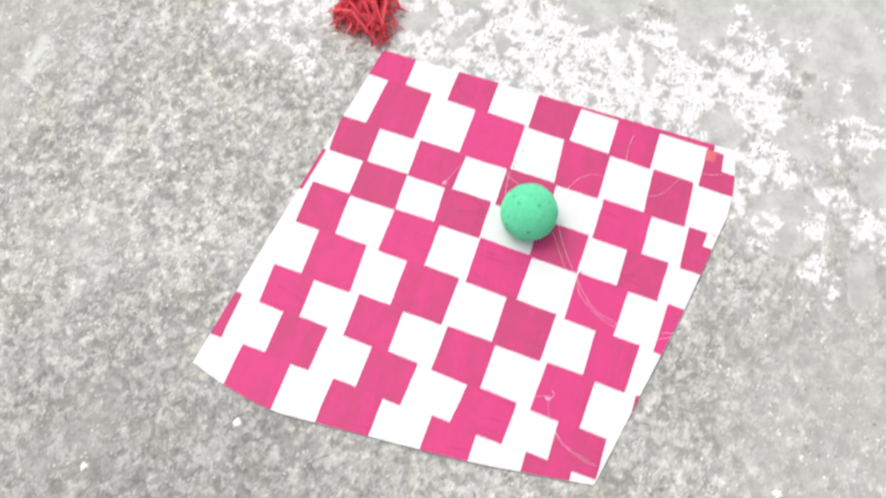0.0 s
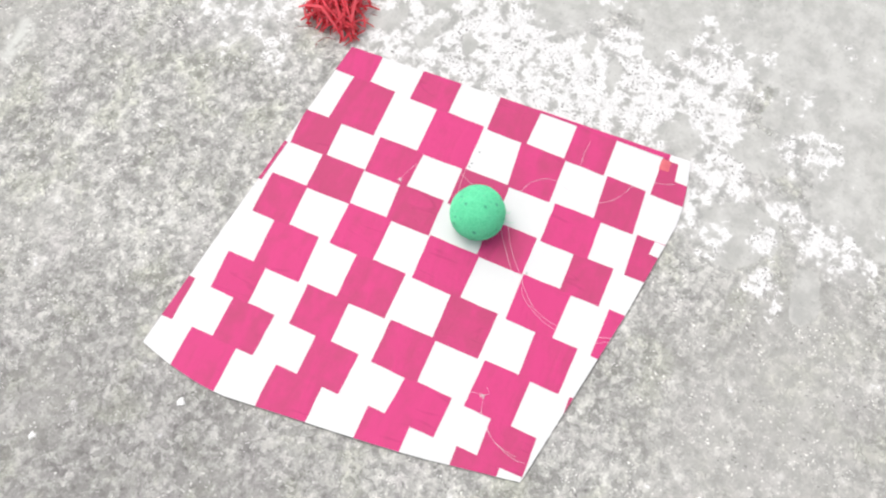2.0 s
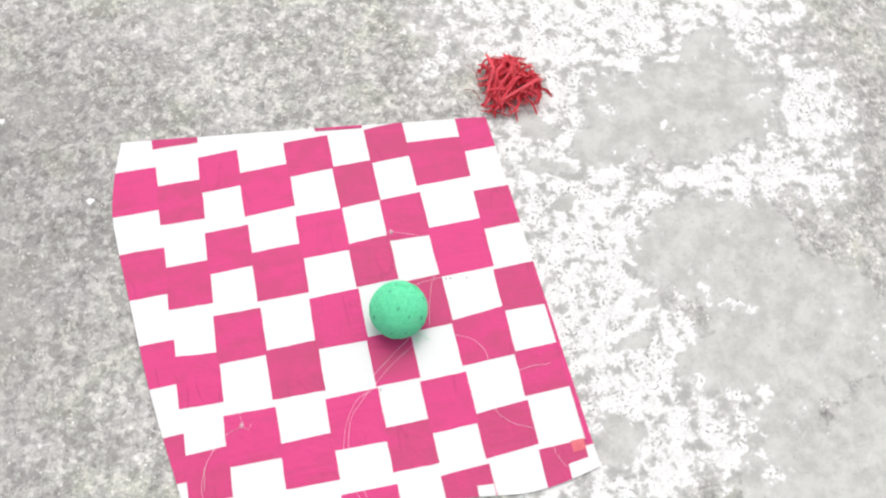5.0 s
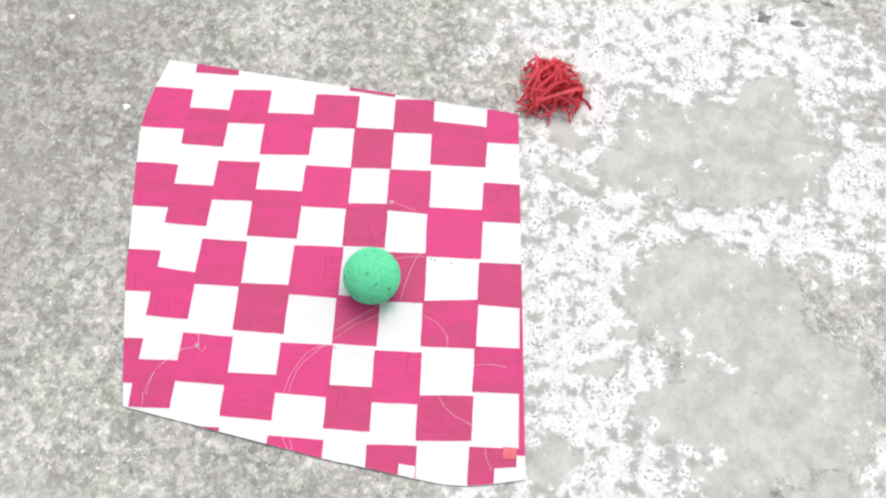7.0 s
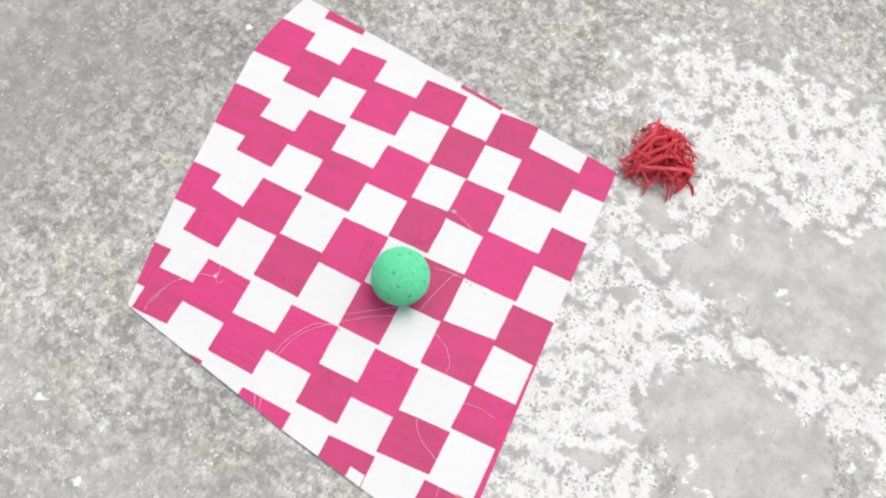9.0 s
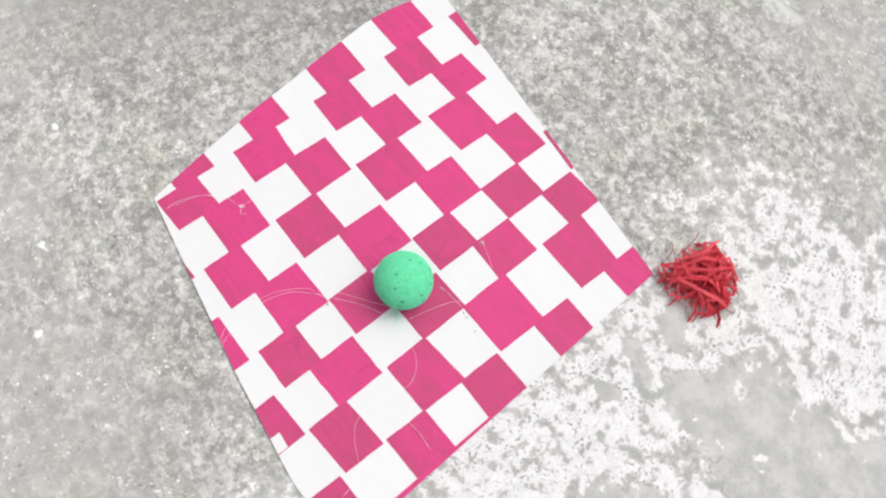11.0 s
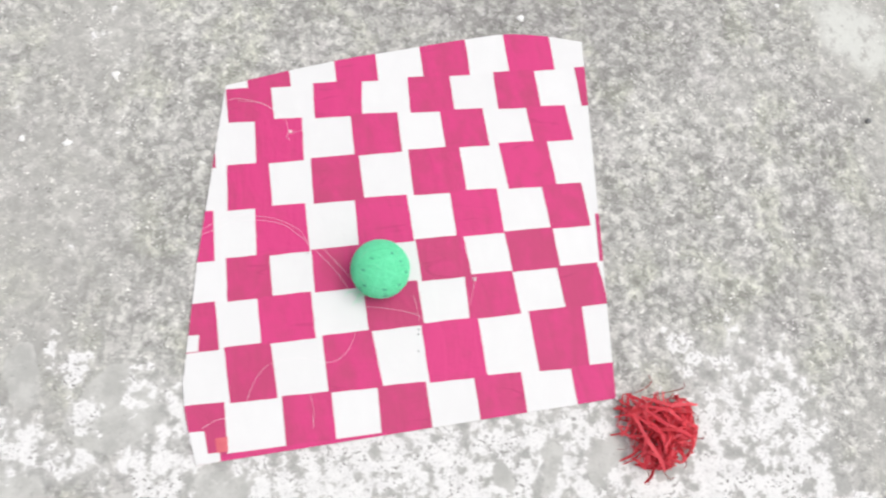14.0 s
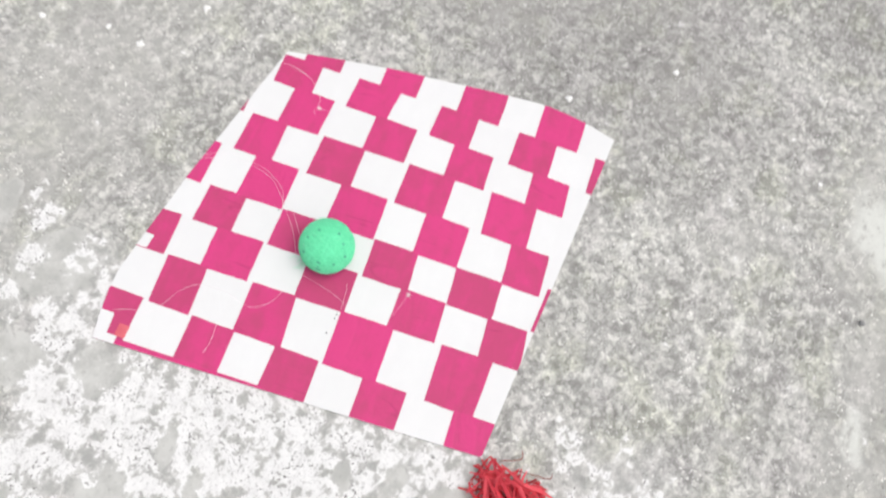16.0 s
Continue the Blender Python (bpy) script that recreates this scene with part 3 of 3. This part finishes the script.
def build_tassel():
    """Narrow crepe strips fan out from the tie over a quarter turn, fold over and curl at their ends."""
    tie = Vector((0.2085, 0.2420, 0.003))
    tassel = new("paper_tassel")
    tassel.location = tie
    tagged(tassel, "frayed red crepe paper tassel on the kite's tail", "tassel")
    rng = random.Random(33)

    def reach_at(way):
        return 0.064 + 0.042 * math.sin(math.pi * max(0.0, min(1.0, (way + 0.10) / 1.90))) ** 1.2

    def at(way, r, z):
        return Vector((r * math.cos(way), r * math.sin(way), z))

    def kept(q):
        """Within the heap's outline: a quarter disc with its corner at the tie."""
        way, r = math.atan2(q.y, q.x), math.hypot(q.x, q.y)
        way = max(0.28 - 0.014 / max(r, 0.02), min(1.42 + 0.014 / max(r, 0.02), way))
        r = min(r, reach_at(way))
        return at(way, r, max(q.z, -0.0012))

    count = 230
    for k in range(count):
        layer = k / count
        way = rng.uniform(0.38, 1.36)
        r = reach_at(way) * math.sqrt(rng.uniform(0.025, 0.92))
        mid = at(way, r, 0)
        dome = max(0.2, 1 - (math.hypot(mid.x - 0.036, mid.y - 0.050) / 0.054) ** 2)
        z = 0.001 + 0.034 * layer * dome
        along = way + rng.gauss(0, 0.85)
        step = Vector((math.cos(along), math.sin(along), 0)) * rng.uniform(0.010, 0.027)
        swing = step.cross(Vector((0, 0, 1))) * rng.gauss(0, 0.35)
        run = [mid - step + Vector((0, 0, z * 0.6)), mid + swing * 0.5 + Vector((0, 0, z + 0.002)), mid + step + swing + Vector((0, 0, z * 0.6))]
        if k % 4 == 0:
            # bent sharply back
            run.append(mid + step * 0.5 + swing * 3 + Vector((rng.gauss(0, 0.004), rng.gauss(0, 0.004), z * 0.5)))
        run = [kept(q + Vector((rng.gauss(0, 0.002), rng.gauss(0, 0.002), rng.gauss(0, 0.0012)))) for q in run]
        # a crinkle between the bends
        run = [v for q, o in zip(run, run[1:]) for v in (q, q.lerp(o, 0.5) + Vector((rng.gauss(0, 0.0016), rng.gauss(0, 0.0016), 0.001)))] + [run[-1]]
        bm = bmesh.new()
        strip(bm, run, rng.uniform(0.0018, 0.0044), rng.gauss(0, 0.5), rng.gauss(0, 1.2))
        # low strips, and a few others, take the red with shade painted in
        part("paper_strip", bm, SHADED_RED if layer < 0.35 or k % 7 == 4 else RED, tassel, "", False)
    # broader strips that reach past the rim, and thin dark twists at the edges
    for way, far, bend, width in ((0.42, 0.100, 0.04, 0.0045), (0.62, 0.102, -0.05, 0.0050), (1.36, 0.096, 0.06, 0.0042), (0.95, 0.100, 0.05, 0.0045), (1.15, 0.094, -0.05, 0.0040)):
        bm = bmesh.new()
        strip(bm, [at(way + 2 * bend, far * 0.25, 0.022), at(way - bend, far * 0.6, 0.036), at(way + bend, far * 0.85, 0.027), at(way + 1.4 * bend, far, 0.014)], width, rng.gauss(0, 0.3), rng.gauss(0, 0.6))
        part("paper_strip", bm, RED, tassel, "", False)
    for root, knee, foot, width in (((0.034, 0.016), (0.042, 0.004), (0.044, -0.012), 0.0030), ((0.060, 0.022), (0.069, 0.010), (0.074, -0.003), 0.0036), ((0.066, 0.020), (0.074, 0.012), (0.078, 0.001), 0.0026),
                                    ((0.080, 0.036), (0.094, 0.031), (0.101, 0.024), 0.0058), ((0.014, 0.070), (0.004, 0.082), (0.002, 0.088), 0.0030)):
        bm = bmesh.new()
        strip(bm, [Vector((*root, 0.010)), Vector((*knee, 0.006)), Vector((*foot, -0.0005))], width, rng.gauss(0, 0.3), rng.gauss(0, 0.5))
        part("paper_strip", bm, SHADED_RED, tassel, "", False)
    for way, far, bend in ((1.80, 0.050, 0.18), (1.62, 0.086, 0.08), (1.45, 0.100, -0.10), (1.02, 0.112, 0.08), (0.86, 0.110, -0.08), (0.45, 0.110, 0.06), (0.30, 0.060, -0.20), (0.35, 0.104, -0.06)):
        bm = bmesh.new()
        strip(bm, spline([at(way, far * 0.45, 0.006), at(way + 0.4 * bend, far * 0.75, 0.009), at(way + bend, far, 0.0005), at(way + 2.0 * bend, far * 1.02, 0.003)], 4), rng.uniform(0.0008, 0.0013), rng.gauss(0, 0.4), rng.gauss(0, 2.0))
        part("paper_twist", bm, DARK_RED, tassel, "thin dark red paper twist", False)
    bm = bmesh.new()
    tube(bm, [((0.0022 - 0.0002 * w) * math.cos(w), (0.0018 - 0.0001 * w) * math.sin(w), 0.0005 * w - 0.002) for w in (0.6 * j for j in range(16))], 0.0007, 5)
    part("tie", bm, THREAD, tassel, "white thread tie")


build_tassel()


# ------------------------------------------------------------ loose white flakes and dark marks on the concrete
def build_flake(x, y, size, seed, name, material, label, category, group, high=0.35, slim=1.0):
    rng = random.Random(seed)
    bm = bmesh.new()
    rim, n = [], 13
    for k in range(n):
        w = math.tau * k / n
        r = size * rng.uniform(0.27, 0.62)
        rim.append((r * math.cos(w), slim * r * math.sin(w)))
    low = [bm.verts.new((a, b, -0.0005)) for a, b in rim]
    mid = [bm.verts.new((a * 0.95, b * 0.95, size * high * 0.6)) for a, b in rim]
    top = [bm.verts.new((a * 0.55, b * 0.55, size * high)) for a, b in rim]
    for r, s in ((low, mid), (mid, top)):
        for k in range(n):
            bm.faces.new((r[k], r[(k + 1) % n], s[(k + 1) % n], s[k]))
    bm.faces.new(top)
    bm.faces.new(low[::-1])
    ob = link(name, bm, material)
    ob.location = (x, y, ground_height(x, y))
    return tagged(ob, label, category, group)


bm = bmesh.new()
bmesh.ops.create_icosphere(bm, subdivisions=3, radius=0.004)
for v in bm.verts:
    v.co *= 1 + 0.15 * noise.noise(v.co * 300)
    v.co.z *= 0.7
pebble = tagged(link("pebble", bm, plain("dark_stone", (0.19, 0.19, 0.19), (0.26, 0.26, 0.26), 0.7, 300)), "small dark grey pebble lying on concrete", "pebble")
pebble.location = (-0.172, 0.643, 0.002)

FLAKES = [(-0.331, 0.159, 9), (-0.450, 0.290, 8), (-0.232, -0.389, 9), (-0.133, -0.440, 10), (-0.370, -0.305, 9), (-0.112, -0.591, 8), (-0.139, -0.497, 7), (-0.360, 0.541, 7)]
for k, (x, y, size) in enumerate(FLAKES):
    build_flake(x, y, size * 1.3 / 1000, k, "lime_flake", LIME, "small white limewash chip lying on concrete", "paint chip", "white chips on the ground", 0.16)
MARKS = [(0.558, 0.477, 25, 1.0), (0.609, 0.476, 26, 0.42), (0.541, 0.469, 8, 0.9), (0.657, 0.521, 28, 0.36), (0.622, 0.521, 26, 0.22)]
for k, (x, y, size, slim) in enumerate(MARKS):
    build_flake(x, y, size / 1000, 40 + k, "soot_spot", FADED_SOOT, "flat dark grey sooty mark on whitewashed concrete", "stain", "dark marks on the ground", 0.03, slim)
